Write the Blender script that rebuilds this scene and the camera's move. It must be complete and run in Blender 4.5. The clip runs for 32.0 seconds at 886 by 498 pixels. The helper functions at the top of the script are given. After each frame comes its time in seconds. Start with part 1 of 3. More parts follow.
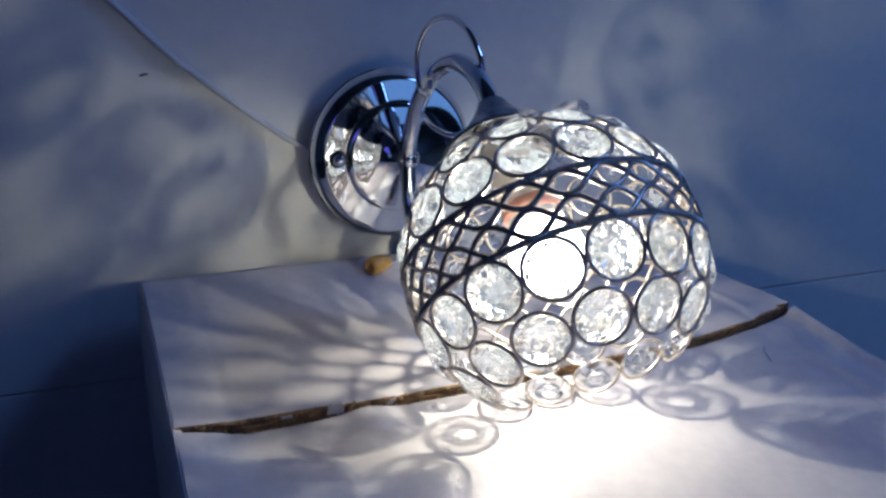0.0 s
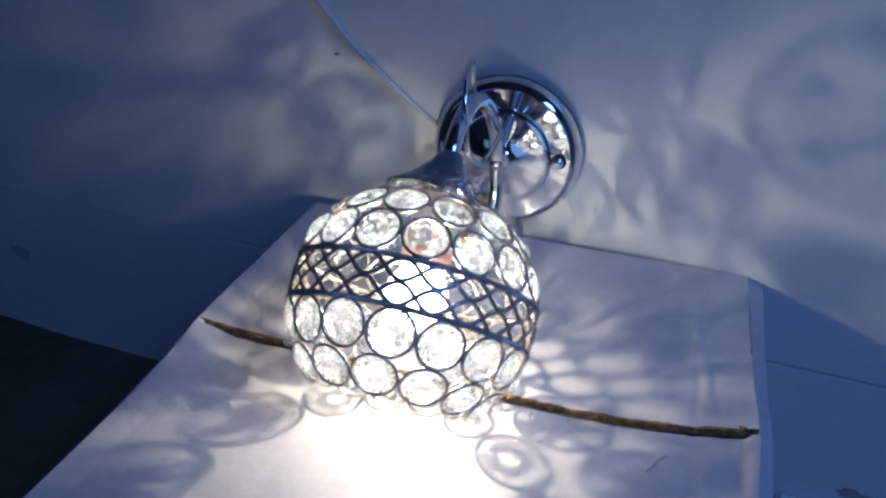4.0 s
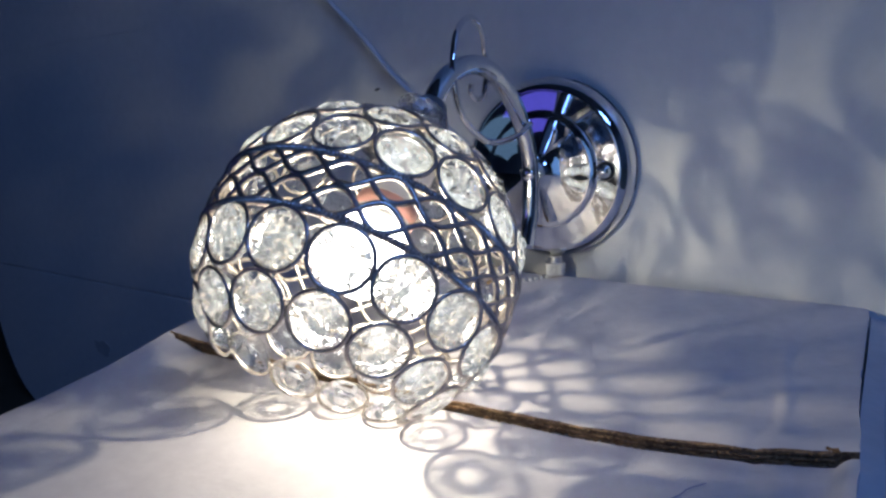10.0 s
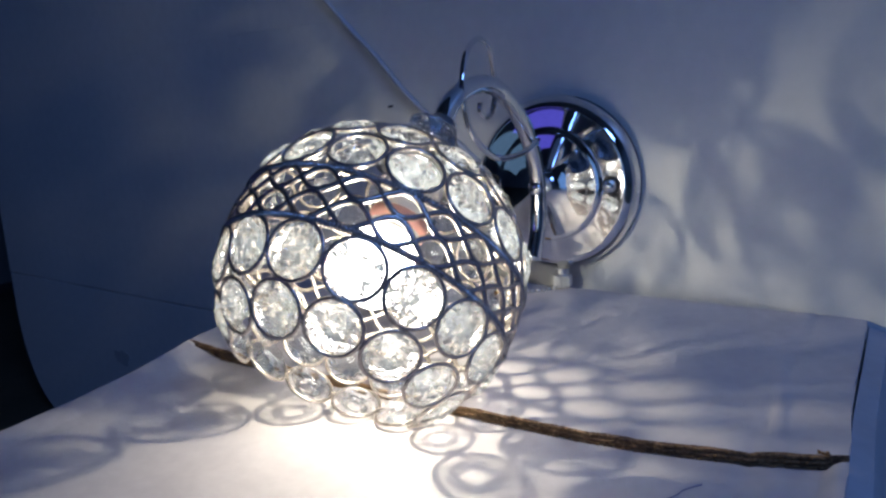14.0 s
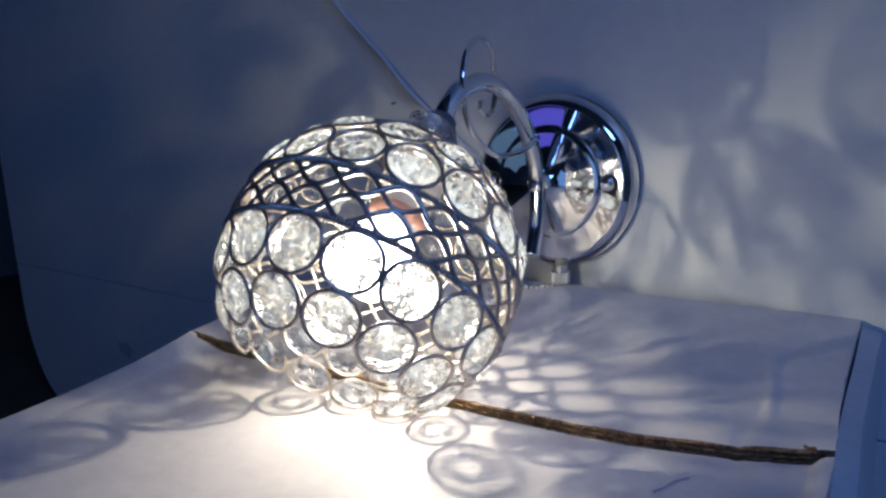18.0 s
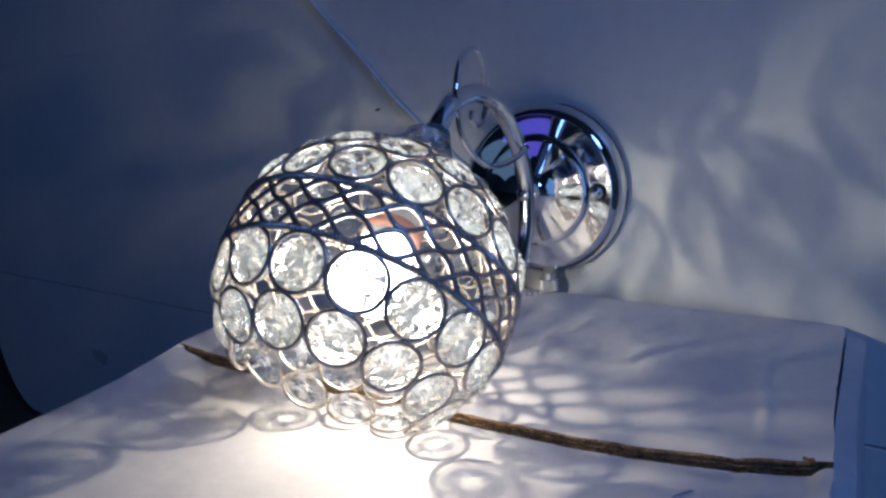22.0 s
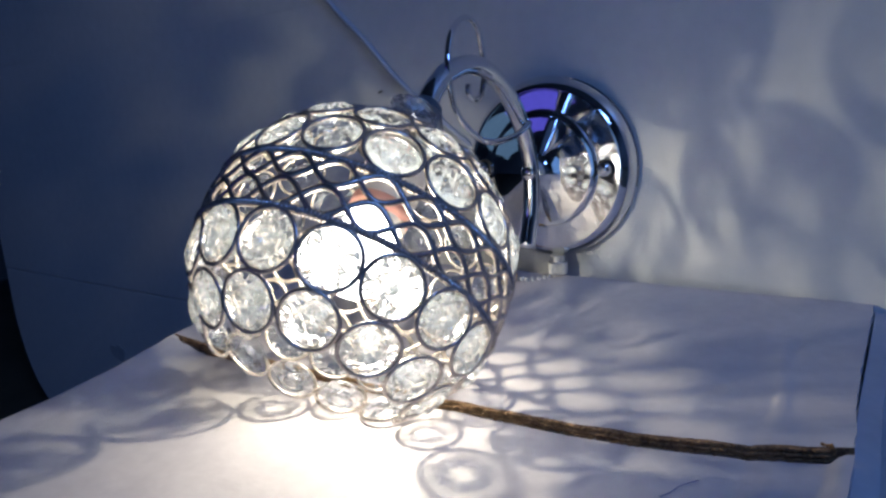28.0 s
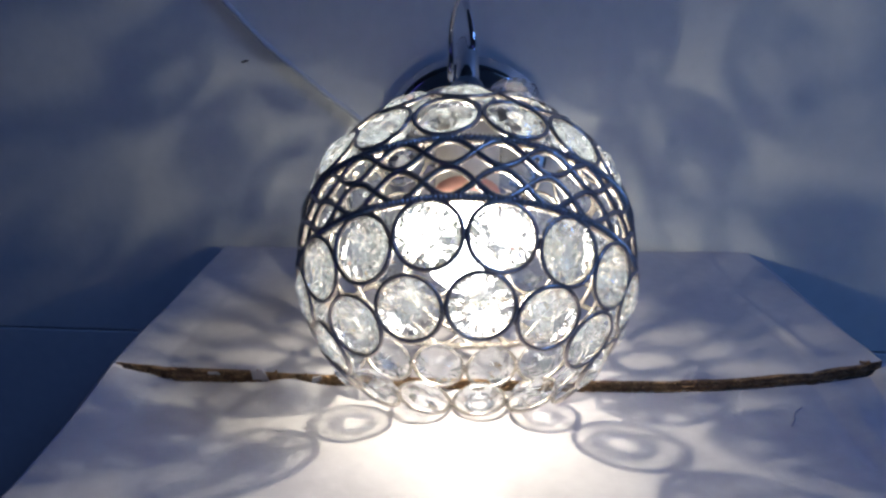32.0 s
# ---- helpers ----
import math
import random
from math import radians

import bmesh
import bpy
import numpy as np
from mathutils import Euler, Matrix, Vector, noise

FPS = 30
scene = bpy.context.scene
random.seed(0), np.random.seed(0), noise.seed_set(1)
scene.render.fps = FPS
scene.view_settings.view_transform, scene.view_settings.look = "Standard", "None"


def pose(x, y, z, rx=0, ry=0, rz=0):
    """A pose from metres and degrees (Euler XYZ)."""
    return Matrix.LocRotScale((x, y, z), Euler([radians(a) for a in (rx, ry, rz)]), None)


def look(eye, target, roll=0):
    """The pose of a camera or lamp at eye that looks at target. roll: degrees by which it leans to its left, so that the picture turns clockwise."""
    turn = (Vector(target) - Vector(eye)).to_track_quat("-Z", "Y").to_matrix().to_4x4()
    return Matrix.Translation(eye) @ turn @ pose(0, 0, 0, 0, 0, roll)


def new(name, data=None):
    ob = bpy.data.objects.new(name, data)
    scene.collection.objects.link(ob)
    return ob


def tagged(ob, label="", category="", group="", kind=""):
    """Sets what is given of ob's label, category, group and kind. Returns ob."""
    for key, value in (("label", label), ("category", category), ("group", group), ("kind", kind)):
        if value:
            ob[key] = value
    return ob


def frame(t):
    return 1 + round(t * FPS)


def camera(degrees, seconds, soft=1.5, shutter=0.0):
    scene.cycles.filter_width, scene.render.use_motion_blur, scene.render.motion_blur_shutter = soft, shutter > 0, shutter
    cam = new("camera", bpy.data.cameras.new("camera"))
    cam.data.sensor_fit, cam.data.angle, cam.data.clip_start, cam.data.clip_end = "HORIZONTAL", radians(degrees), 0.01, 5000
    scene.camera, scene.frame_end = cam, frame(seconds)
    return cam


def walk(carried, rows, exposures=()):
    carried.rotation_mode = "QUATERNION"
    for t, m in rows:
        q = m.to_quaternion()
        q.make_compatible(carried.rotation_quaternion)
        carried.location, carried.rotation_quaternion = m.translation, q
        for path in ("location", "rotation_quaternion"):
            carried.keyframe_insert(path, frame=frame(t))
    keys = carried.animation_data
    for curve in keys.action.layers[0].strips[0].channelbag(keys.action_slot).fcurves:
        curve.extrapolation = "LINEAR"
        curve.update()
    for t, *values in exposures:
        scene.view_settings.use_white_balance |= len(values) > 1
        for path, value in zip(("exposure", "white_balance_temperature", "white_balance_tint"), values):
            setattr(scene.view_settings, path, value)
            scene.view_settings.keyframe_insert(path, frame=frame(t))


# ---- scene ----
cam = camera(59.9, 32.0, soft=2.6)
PATH = [
    (0, (-0.151, -0.549, 0.173), (0.468, 1.263, -0.403), 0.7),
    (0.5, (-0.133, -0.557, 0.267), (0.43, 1.136, -0.637), 2.0),
    (1, (-0.115, -0.567, 0.36), (0.324, 1.027, -0.765), 3.0),
    (1.5, (-0.073, -0.587, 0.448), (0.187, 0.946, -0.81), 3.4),
    (2, (-0.041, -0.578, 0.504), (0.075, 0.865, -0.876), 3.4),
    (2.5, (-0.008, -0.567, 0.507), (-0.034, 0.861, -0.893), 4.0),
    (3, (0.073, -0.583, 0.465), (-0.273, 0.865, -0.871), 3.9),
    (3.5, (0.137, -0.586, 0.383), (-0.42, 0.951, -0.769), 3.2),
    (4, (0.19, -0.57, 0.305), (-0.537, 1.031, -0.647), 0.5),
    (4.5, (0.227, -0.558, 0.252), (-0.565, 1.065, -0.514), -1.0),
    (6.5, (0.297, -0.522, 0.168), (-0.844, 1.043, -0.33), -3.5),
    (7, (0.292, -0.508, 0.152), (-0.888, 1.043, -0.298), -3.8),
    (7.5, (0.277, -0.493, 0.151), (-0.914, 1.049, -0.3), -3.3),
    (8, (0.262, -0.477, 0.138), (-0.931, 1.065, -0.308), -2.7),
    (8.5, (0.261, -0.478, 0.14), (-0.938, 1.064, -0.292), -2.8),
    (9, (0.261, -0.474, 0.138), (-0.94, 1.069, -0.282), -3.0),
    (9.5, (0.256, -0.477, 0.141), (-0.926, 1.08, -0.281), -2.6),
    (10, (0.257, -0.477, 0.14), (-0.938, 1.069, -0.288), -2.5),
    (10.5, (0.255, -0.477, 0.141), (-0.935, 1.075, -0.277), -2.6),
    (11, (0.251, -0.481, 0.14), (-0.916, 1.094, -0.258), -2.6),
    (11.5, (0.253, -0.484, 0.141), (-0.922, 1.085, -0.257), -2.4),
    (12, (0.264, -0.49, 0.144), (-0.921, 1.074, -0.242), -2.2),
    (12.5, (0.267, -0.493, 0.144), (-0.933, 1.059, -0.247), -2.2),
    (13, (0.272, -0.492, 0.143), (-0.96, 1.035, -0.247), -2.9),
    (13.5, (0.269, -0.493, 0.145), (-0.951, 1.042, -0.25), -2.9),
    (14, (0.269, -0.489, 0.143), (-0.957, 1.042, -0.251), -2.6),
    (14.5, (0.271, -0.493, 0.146), (-0.949, 1.041, -0.252), -2.5),
    (16.5, (0.272, -0.492, 0.146), (-0.954, 1.036, -0.259), -2.5),
    (17, (0.273, -0.492, 0.145), (-0.957, 1.031, -0.263), -2.3),
    (17.5, (0.274, -0.492, 0.145), (-0.963, 1.027, -0.257), -2.3),
    (18, (0.276, -0.492, 0.143), (-0.959, 1.029, -0.257), -2.0),
    (18.5, (0.277, -0.492, 0.144), (-0.961, 1.026, -0.262), -2.0),
    (19, (0.277, -0.487, 0.14), (-0.964, 1.03, -0.259), -2.0),
    (19.5, (0.276, -0.487, 0.141), (-0.958, 1.031, -0.273), -2.2),
    (20, (0.276, -0.487, 0.145), (-0.962, 1.027, -0.276), -2.4),
    (20.5, (0.277, -0.486, 0.145), (-0.963, 1.026, -0.277), -2.3),
    (21, (0.275, -0.487, 0.145), (-0.961, 1.028, -0.276), -2.3),
    (21.5, (0.269, -0.495, 0.148), (-0.936, 1.047, -0.268), -1.8),
    (22, (0.263, -0.499, 0.152), (-0.905, 1.071, -0.26), -1.9),
    (22.5, (0.259, -0.503, 0.152), (-0.866, 1.096, -0.268), -2.1),
    (23, (0.257, -0.501, 0.147), (-0.882, 1.088, -0.276), -2.4),
    (23.5, (0.261, -0.498, 0.148), (-0.89, 1.076, -0.296), -2.4),
    (24, (0.27, -0.495, 0.151), (-0.9, 1.066, -0.287), -2.7),
    (24.5, (0.275, -0.49, 0.148), (-0.919, 1.055, -0.286), -3.1),
    (25, (0.274, -0.479, 0.147), (-0.948, 1.041, -0.294), -3.6),
    (25.5, (0.267, -0.473, 0.142), (-0.965, 1.038, -0.304), -3.6),
    (27.5, (0.266, -0.474, 0.143), (-0.958, 1.046, -0.297), -3.4),
    (28, (0.267, -0.471, 0.138), (-0.968, 1.046, -0.28), -3.5),
    (28.5, (0.265, -0.476, 0.146), (-0.957, 1.044, -0.297), -3.4),
    (29, (0.264, -0.481, 0.151), (-0.947, 1.048, -0.291), -3.3),
    (29.5, (0.248, -0.5, 0.155), (-0.872, 1.089, -0.317), -2.7),
    (30, (0.215, -0.512, 0.147), (-0.768, 1.157, -0.351), -1.9),
    (30.5, (0.173, -0.526, 0.153), (-0.56, 1.256, -0.386), -0.8),
    (31, (0.123, -0.541, 0.157), (-0.411, 1.308, -0.389), -1.3),
    (31.5, (0.084, -0.547, 0.155), (-0.310, 1.338, -0.390), -1.0),
    (32, (0.05, -0.552, 0.153), (-0.214, 1.357, -0.383), -0.2),
]
walk(cam, [(t, look(eye, target, roll)) for t, eye, target, roll in PATH],
     exposures=[(0, 0.0, 6150, 10), (1, 0.0, 5800, 10), (2, 0.14, 6100, 10), (3, 0.29, 6450, 10), (4, 0.29, 6250, 10), (7, 0.08, 6400, 10), (10, -0.03, 6500, 10), (14, -0.07, 6500, 10),
                (20, -0.03, 6500, 10), (22, -0.08, 6400, 10), (25, 0.02, 6450, 10), (29, -0.05, 6500, 10), (31, -0.18, 6250, 10), (32, -0.20, 6300, 10)])

# ---- light ----
world = bpy.data.worlds.new("room_air")
scene.world = world
world.use_nodes = True
world.node_tree.nodes["Background"].inputs[0].default_value = (0.10, 0.22, 0.75, 1)
world.node_tree.nodes["Background"].inputs[1].default_value = 0.03


def area_lamp(name, eye, target, size, power, colour):
    data = bpy.data.lights.new(name, "AREA")
    data.shape, data.size, data.size_y = "RECTANGLE", size[0], size[1]
    data.energy, data.color = power, colour
    ob = new(name, data)
    ob.matrix_world = look(eye, target)
    return ob


area_lamp("blue_room_light", (1.38, -0.90, 1.50), (0.80, 0.0, 0.0), (0.55, 0.45), 9.9, (0.165, 0.365, 1.0))
# unseen panels, added for the coloured reflections on the chrome plate
area_lamp("blue_screen_light", (-0.54, -1.38, 0.43), (0.0, 0.0, 0.1), (0.54, 0.26), 0.26, (0.16, 0.14, 1.0))
area_lamp("pale_screen_light", (-1.02, -1.28, 0.26), (0.0, 0.0, 0.1), (0.46, 0.36), 0.13, (0.32, 0.60, 1.0))
area_lamp("blue_panel_light", (0.76, -1.36, 0.16), (0.76, 0.0, 0.16), (0.80, 0.80), 1.25, (0.20, 0.44, 1.0))

AXIS = Vector((-0.0632, 0.6950, 0.7162)).normalized()   # shade's axis, from its mouth to its cup
SIDE = AXIS.cross(Vector((0, 0, 1))).normalized()
FRONT = -AXIS.cross(SIDE)
BALL, RADIUS = Vector((0.0153, -0.2268, 0.0581)), 0.0724
GLOW = BALL + AXIS * 0.006

# the bulb's glowing core, a short rod along the shade's axis
chip = bpy.data.lights.new("bulb_light", "POINT")
chip.energy, chip.color, chip.shadow_soft_size = 0.28, (0.985, 0.905, 0.675), 0.0014
for k in (-0.0042, -0.0014, 0.0014, 0.0042):
    new("bulb_light", chip).location = GLOW + AXIS * k


# ---- materials ----
def material(name, colour, rough=0.5, metal=0.0):
    m = bpy.data.materials.new(name)
    m.use_nodes = True
    b = m.node_tree.nodes["Principled BSDF"]
    b.inputs["Base Color"].default_value = (*colour, 1)
    b.inputs["Roughness"].default_value = rough
    b.inputs["Metallic"].default_value = metal
    return m


def varied(name, dark, light, scale, rough, metal=0.0, bump=0.0, fine=12.0, stretch=(1, 1, 1), rough_to=None):
    """A colour that wanders between two tones at two scales, with relief."""
    m = material(name, light, rough, metal)
    t = m.node_tree
    n, l = t.nodes, t.links
    b = n["Principled BSDF"]
    co = n.new("ShaderNodeTexCoord")
    mp = n.new("ShaderNodeMapping")
    mp.inputs["Scale"].default_value = stretch
    l.new(co.outputs["Object"], mp.inputs["Vector"])
    big, small = n.new("ShaderNodeTexNoise"), n.new("ShaderNodeTexNoise")
    for tex, s in ((big, scale), (small, scale * fine)):
        tex.inputs["Scale"].default_value = s
        tex.inputs["Detail"].default_value = 5
        l.new(mp.outputs[0], tex.inputs["Vector"])
    mix = n.new("ShaderNodeMix")
    mix.data_type = "FLOAT"
    mix.inputs[0].default_value = 0.35
    l.new(big.outputs["Fac"], mix.inputs[2])
    l.new(small.outputs["Fac"], mix.inputs[3])
    ramp = n.new("ShaderNodeValToRGB")
    ramp.color_ramp.elements[0].position, ramp.color_ramp.elements[1].position = 0.34, 0.64
    ramp.color_ramp.elements[0].color, ramp.color_ramp.elements[1].color = (*dark, 1), (*light, 1)
    l.new(mix.outputs[0], ramp.inputs[0])
    l.new(ramp.outputs[0], b.inputs["Base Color"])
    if rough_to is not None:
        rr = n.new("ShaderNodeMapRange")
        rr.inputs[1].default_value, rr.inputs[2].default_value = 0.35, 0.65
        rr.inputs[3].default_value, rr.inputs[4].default_value = rough, rough_to
        l.new(big.outputs["Fac"], rr.inputs[0])
        l.new(rr.outputs[0], b.inputs["Roughness"])
    if bump:
        bp = n.new("ShaderNodeBump")
        bp.inputs["Strength"].default_value, bp.inputs["Distance"].default_value = bump, 0.002
        l.new(mix.outputs[0], bp.inputs["Height"])
        l.new(bp.outputs[0], b.inputs["Normal"])
    return m


def crystal_material(name, low, high, rough=0.0, cells=300, cast_profile=None, cut_at=(0.46, 0.62), facets=0.32, rays=0.0, glare_share=0.08):
    """Cut glass: some light goes straight through, patterned to imitate what refraction would cast."""
    m = bpy.data.materials.new(name)
    m.use_nodes = True
    n, l = m.node_tree.nodes, m.node_tree.links
    n.remove(n["Principled BSDF"])
    glass, straight, mix = n.new("ShaderNodeBsdfGlass"), n.new("ShaderNodeBsdfTransparent"), n.new("ShaderNodeMixShader")
    glass.inputs["IOR"].default_value = 1.52
    glass.inputs["Roughness"].default_value = rough
    glass.inputs["Color"].default_value = (0.97, 0.985, 1.0, 1)
    co, own, rng = n.new("ShaderNodeTexCoord"), n.new("ShaderNodeObjectInfo"), n.new("ShaderNodeMapRange")
    flat, apart, place, cut = n.new("ShaderNodeVectorMath"), n.new("ShaderNodeMath"), n.new("ShaderNodeCombineXYZ"), n.new("ShaderNodeTexVoronoi")
    wave, shift = n.new("ShaderNodeTexNoise"), n.new("ShaderNodeVectorMath")
    wave.inputs["Scale"].default_value, wave.inputs["Detail"].default_value = 160, 1
    flat.operation, apart.operation, shift.operation = "MULTIPLY_ADD", "MULTIPLY", "MULTIPLY_ADD"
    flat.inputs[1].default_value = (1, 1, 0)
    apart.inputs[1].default_value = 3.7
    cut.inputs["Scale"].default_value = cells
    l.new(own.outputs["Random"], apart.inputs[0])
    l.new(apart.outputs[0], place.inputs[2])
    l.new(co.outputs["Object"], flat.inputs[0])
    l.new(place.outputs[0], flat.inputs[2])
    l.new(flat.outputs[0], wave.inputs["Vector"])
    l.new(wave.outputs["Color"], shift.inputs[0])
    shift.inputs[1].default_value = (0.003, 0.003, 0)
    l.new(flat.outputs[0], shift.inputs[2])
    l.new(shift.outputs[0], cut.inputs["Vector"])
    tone, blend, streak = n.new("ShaderNodeSeparateColor"), n.new("ShaderNodeMix"), n.new("ShaderNodeTexNoise")
    l.new(cut.outputs["Color"], tone.inputs[0])
    streak.inputs["Scale"].default_value, streak.inputs["Detail"].default_value, streak.inputs["Distortion"].default_value = cells * 0.9, 4, 1.6
    if rays:
        # radial streaks of transparency, put in to cast rays of light and shade
        disc, way, spread = n.new("ShaderNodeVectorMath"), n.new("ShaderNodeVectorMath"), n.new("ShaderNodeVectorMath")
        disc.operation, way.operation, spread.operation = "MULTIPLY", "NORMALIZE", "MULTIPLY_ADD"
        disc.inputs[1].default_value = (1, 1, 0)
        spread.inputs[1].default_value = (rays, rays, 0)
        l.new(co.outputs["Object"], disc.inputs[0])
        l.new(disc.outputs[0], way.inputs[0])
        l.new(way.outputs[0], spread.inputs[0])
        l.new(flat.outputs[0], spread.inputs[2])
        l.new(spread.outputs[0], streak.inputs["Vector"])
    else:
        l.new(flat.outputs[0], streak.inputs["Vector"])
    blend.data_type = "FLOAT"
    blend.inputs[0].default_value = facets
    l.new(streak.outputs["Fac"], blend.inputs[2])
    l.new(tone.outputs[0], blend.inputs[3])
    l.new(blend.outputs[0], rng.inputs[0])
    rng.inputs[1].default_value, rng.inputs[2].default_value = cut_at
    rng.inputs[3].default_value, rng.inputs[4].default_value = low, high
    # transparency by radius, imitating the bright spots and dark rings of refracted light
    if cast_profile:
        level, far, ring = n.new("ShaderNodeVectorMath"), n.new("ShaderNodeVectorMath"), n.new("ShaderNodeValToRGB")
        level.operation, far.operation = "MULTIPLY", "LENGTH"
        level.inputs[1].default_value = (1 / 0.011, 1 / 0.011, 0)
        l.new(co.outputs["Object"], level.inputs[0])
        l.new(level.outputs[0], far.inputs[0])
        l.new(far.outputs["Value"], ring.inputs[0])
        while len(ring.color_ramp.elements) < len(cast_profile):
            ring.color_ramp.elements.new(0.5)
        for e, (p, v) in zip(ring.color_ramp.elements, cast_profile):
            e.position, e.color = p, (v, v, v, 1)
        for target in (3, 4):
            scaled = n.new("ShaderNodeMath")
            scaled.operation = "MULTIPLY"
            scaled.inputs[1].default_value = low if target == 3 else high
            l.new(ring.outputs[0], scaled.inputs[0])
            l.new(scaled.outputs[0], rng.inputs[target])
    l.new(rng.outputs[0], mix.inputs[0])
    # translucent share that whitens the stones, standing in for the bulb's glare
    glare, body = n.new("ShaderNodeBsdfTranslucent"), n.new("ShaderNodeMixShader")
    glare.inputs[0].default_value = (0.78, 0.87, 0.98, 1)
    body.inputs[0].default_value = glare_share
    l.new(glass.outputs[0], body.inputs[1])
    l.new(glare.outputs[0], body.inputs[2])
    l.new(body.outputs[0], mix.inputs[1])
    l.new(straight.outputs[0], mix.inputs[2])
    l.new(mix.outputs[0], n["Material Output"].inputs[0])
    return m


def glowing(name, colour, strength, clear):
    m = bpy.data.materials.new(name)
    m.use_nodes = True
    n, l = m.node_tree.nodes, m.node_tree.links
    n.remove(n["Principled BSDF"])
    em, straight, mix = n.new("ShaderNodeEmission"), n.new("ShaderNodeBsdfTransparent"), n.new("ShaderNodeMixShader")
    em.inputs[0].default_value, em.inputs[1].default_value = (*colour, 1), strength
    mix.inputs[0].default_value = clear
    l.new(em.outputs[0], mix.inputs[1])
    l.new(straight.outputs[0], mix.inputs[2])
    l.new(mix.outputs[0], n["Material Output"].inputs[0])
    return m


PAINT = varied("white_paint", (0.65, 0.66, 0.67), (0.75, 0.755, 0.76), 3.0, 0.38, bump=0.06, fine=30, rough_to=0.5)
FLOOR = varied("dark_floor", (0.085, 0.068, 0.042), (0.145, 0.118, 0.076), 5.0, 0.55, bump=0.3)
DARK = varied("dark_room", (0.20, 0.20, 0.21), (0.28, 0.28, 0.29), 2.0, 0.8)
PAPER = varied("white_box_paper", (0.50, 0.472, 0.515), (0.615, 0.587, 0.62), 16.0, 0.34, bump=0.40, fine=9, rough_to=0.45)
KRAFT = varied("brown_cardboard", (0.10, 0.055, 0.028), (0.37, 0.22, 0.11), 160.0, 0.9, bump=0.6, fine=4)
CHROME = varied("chrome", (0.72, 0.74, 0.77), (0.82, 0.83, 0.85), 30.0, 0.02, 1.0, rough_to=0.06)
STEEL = varied("grey_steel_wire", (0.43, 0.39, 0.365), (0.57, 0.52, 0.49), 200.0, 0.26, 0.9, bump=0.1)
SATIN = varied("dark_satin_metal", (0.24, 0.26, 0.30), (0.34, 0.36, 0.40), 60.0, 0.22, 1.0, rough_to=0.3)
NICKEL = varied("nickel", (0.62, 0.62, 0.61), (0.76, 0.76, 0.75), 90.0, 0.42, 1.0, bump=0.1)
HOLE = material("dark_hole", (0.02, 0.02, 0.02), 0.6)
WOOD = varied("yellow_wood", (0.42, 0.22, 0.05), (0.62, 0.36, 0.10), 60.0, 0.35, bump=0.1, stretch=(1, 6, 6))
CABLE = varied("white_cable", (0.54, 0.57, 0.63), (0.64, 0.66, 0.71), 40.0, 0.4)
# transparency from middle to rim, set for the light and shade each stone casts
RIM_CAST = ((0.0, 0.08), (0.34, 0.12), (0.55, 0.8), (0.75, 1.0), (1.0, 1.0))
BLOT_CAST = ((0.0, 0.04), (0.40, 0.08), (0.54, 0.8), (0.70, 1.0), (1.0, 1.0))
RING_CAST = ((0.0, 1.0), (0.30, 1.0), (0.36, 0.06), (0.62, 0.06), (0.70, 0.95), (1.0, 1.0))
TABLE = crystal_material("crystal_table_facet", 0.03, 1.0, 0.0, 210, RIM_CAST, (0.485, 0.545), 0.12, 0.011)
FACET = crystal_material("crystal_bevel_facet", 0.0, 1.0, 0.005, 210, RIM_CAST, (0.485, 0.545), 0.12, 0.011)
WISP_TABLE = crystal_material("crystal_wisp_cast_table", 0.06, 1.0, 0.0, 200, None, (0.475, 0.545), glare_share=0.15)
WISP_FACET = crystal_material("crystal_wisp_cast_bevel", 0.04, 1.0, 0.005, 200, None, (0.475, 0.545), glare_share=0.15)
RING_CAST_TABLE = crystal_material("crystal_ring_cast_table", 0.75, 1.0, 0.0, 300, RING_CAST)
RING_CAST_FACET = crystal_material("crystal_ring_cast_bevel", 0.6, 1.0, 0.005, 300, RING_CAST)
BLOT_TABLE = crystal_material("crystal_shade_blot_table", 0.12, 1.0, 0.0, 220, BLOT_CAST, (0.45, 0.525), 0.12, 0.011)
BLOT_FACET = crystal_material("crystal_shade_blot_bevel", 0.10, 1.0, 0.005, 220, BLOT_CAST, (0.45, 0.525), 0.12, 0.011)
BULB = glowing("frosted_bulb", (1.0, 0.95, 0.87), 24.0, 0.66)
SOCKET = varied("white_lamp_holder", (0.70, 0.66, 0.60), (0.80, 0.77, 0.72), 50.0, 0.4)
RED = varied("orange_red_print", (0.90, 0.44, 0.32), (0.95, 0.54, 0.42), 80.0, 0.45)
STAIN = varied("grey_scuff", (0.22, 0.22, 0.23), (0.44, 0.44, 0.45), 60.0, 0.7)
FAINT = varied("faint_scuff", (0.42, 0.43, 0.45), (0.56, 0.57, 0.59), 60.0, 0.6)
INK = material("blue_ink", (0.20, 0.22, 0.38), 0.5)


# ---- mesh helpers ----
def link_mesh(name, bm, mat, smooth=True):
    me = bpy.data.meshes.new(name)
    bm.normal_update()
    bm.to_mesh(me)
    bm.free()
    for m in (mat if isinstance(mat, (list, tuple)) else (mat,)):
        me.materials.append(m)
    if smooth:
        me.polygons.foreach_set("use_smooth", [True] * len(me.polygons))
    return me


def part(name, bm, mat, parent, label="", smooth=True, at=None):
    ob = new(name, link_mesh(name, bm, mat, smooth))
    ob.parent = parent
    if at is not None:
        ob.matrix_basis = at
    return tagged(ob, label)


def sharp(ob, degrees=40):
    ob.data.set_sharp_from_angle(angle=radians(degrees))
    return ob


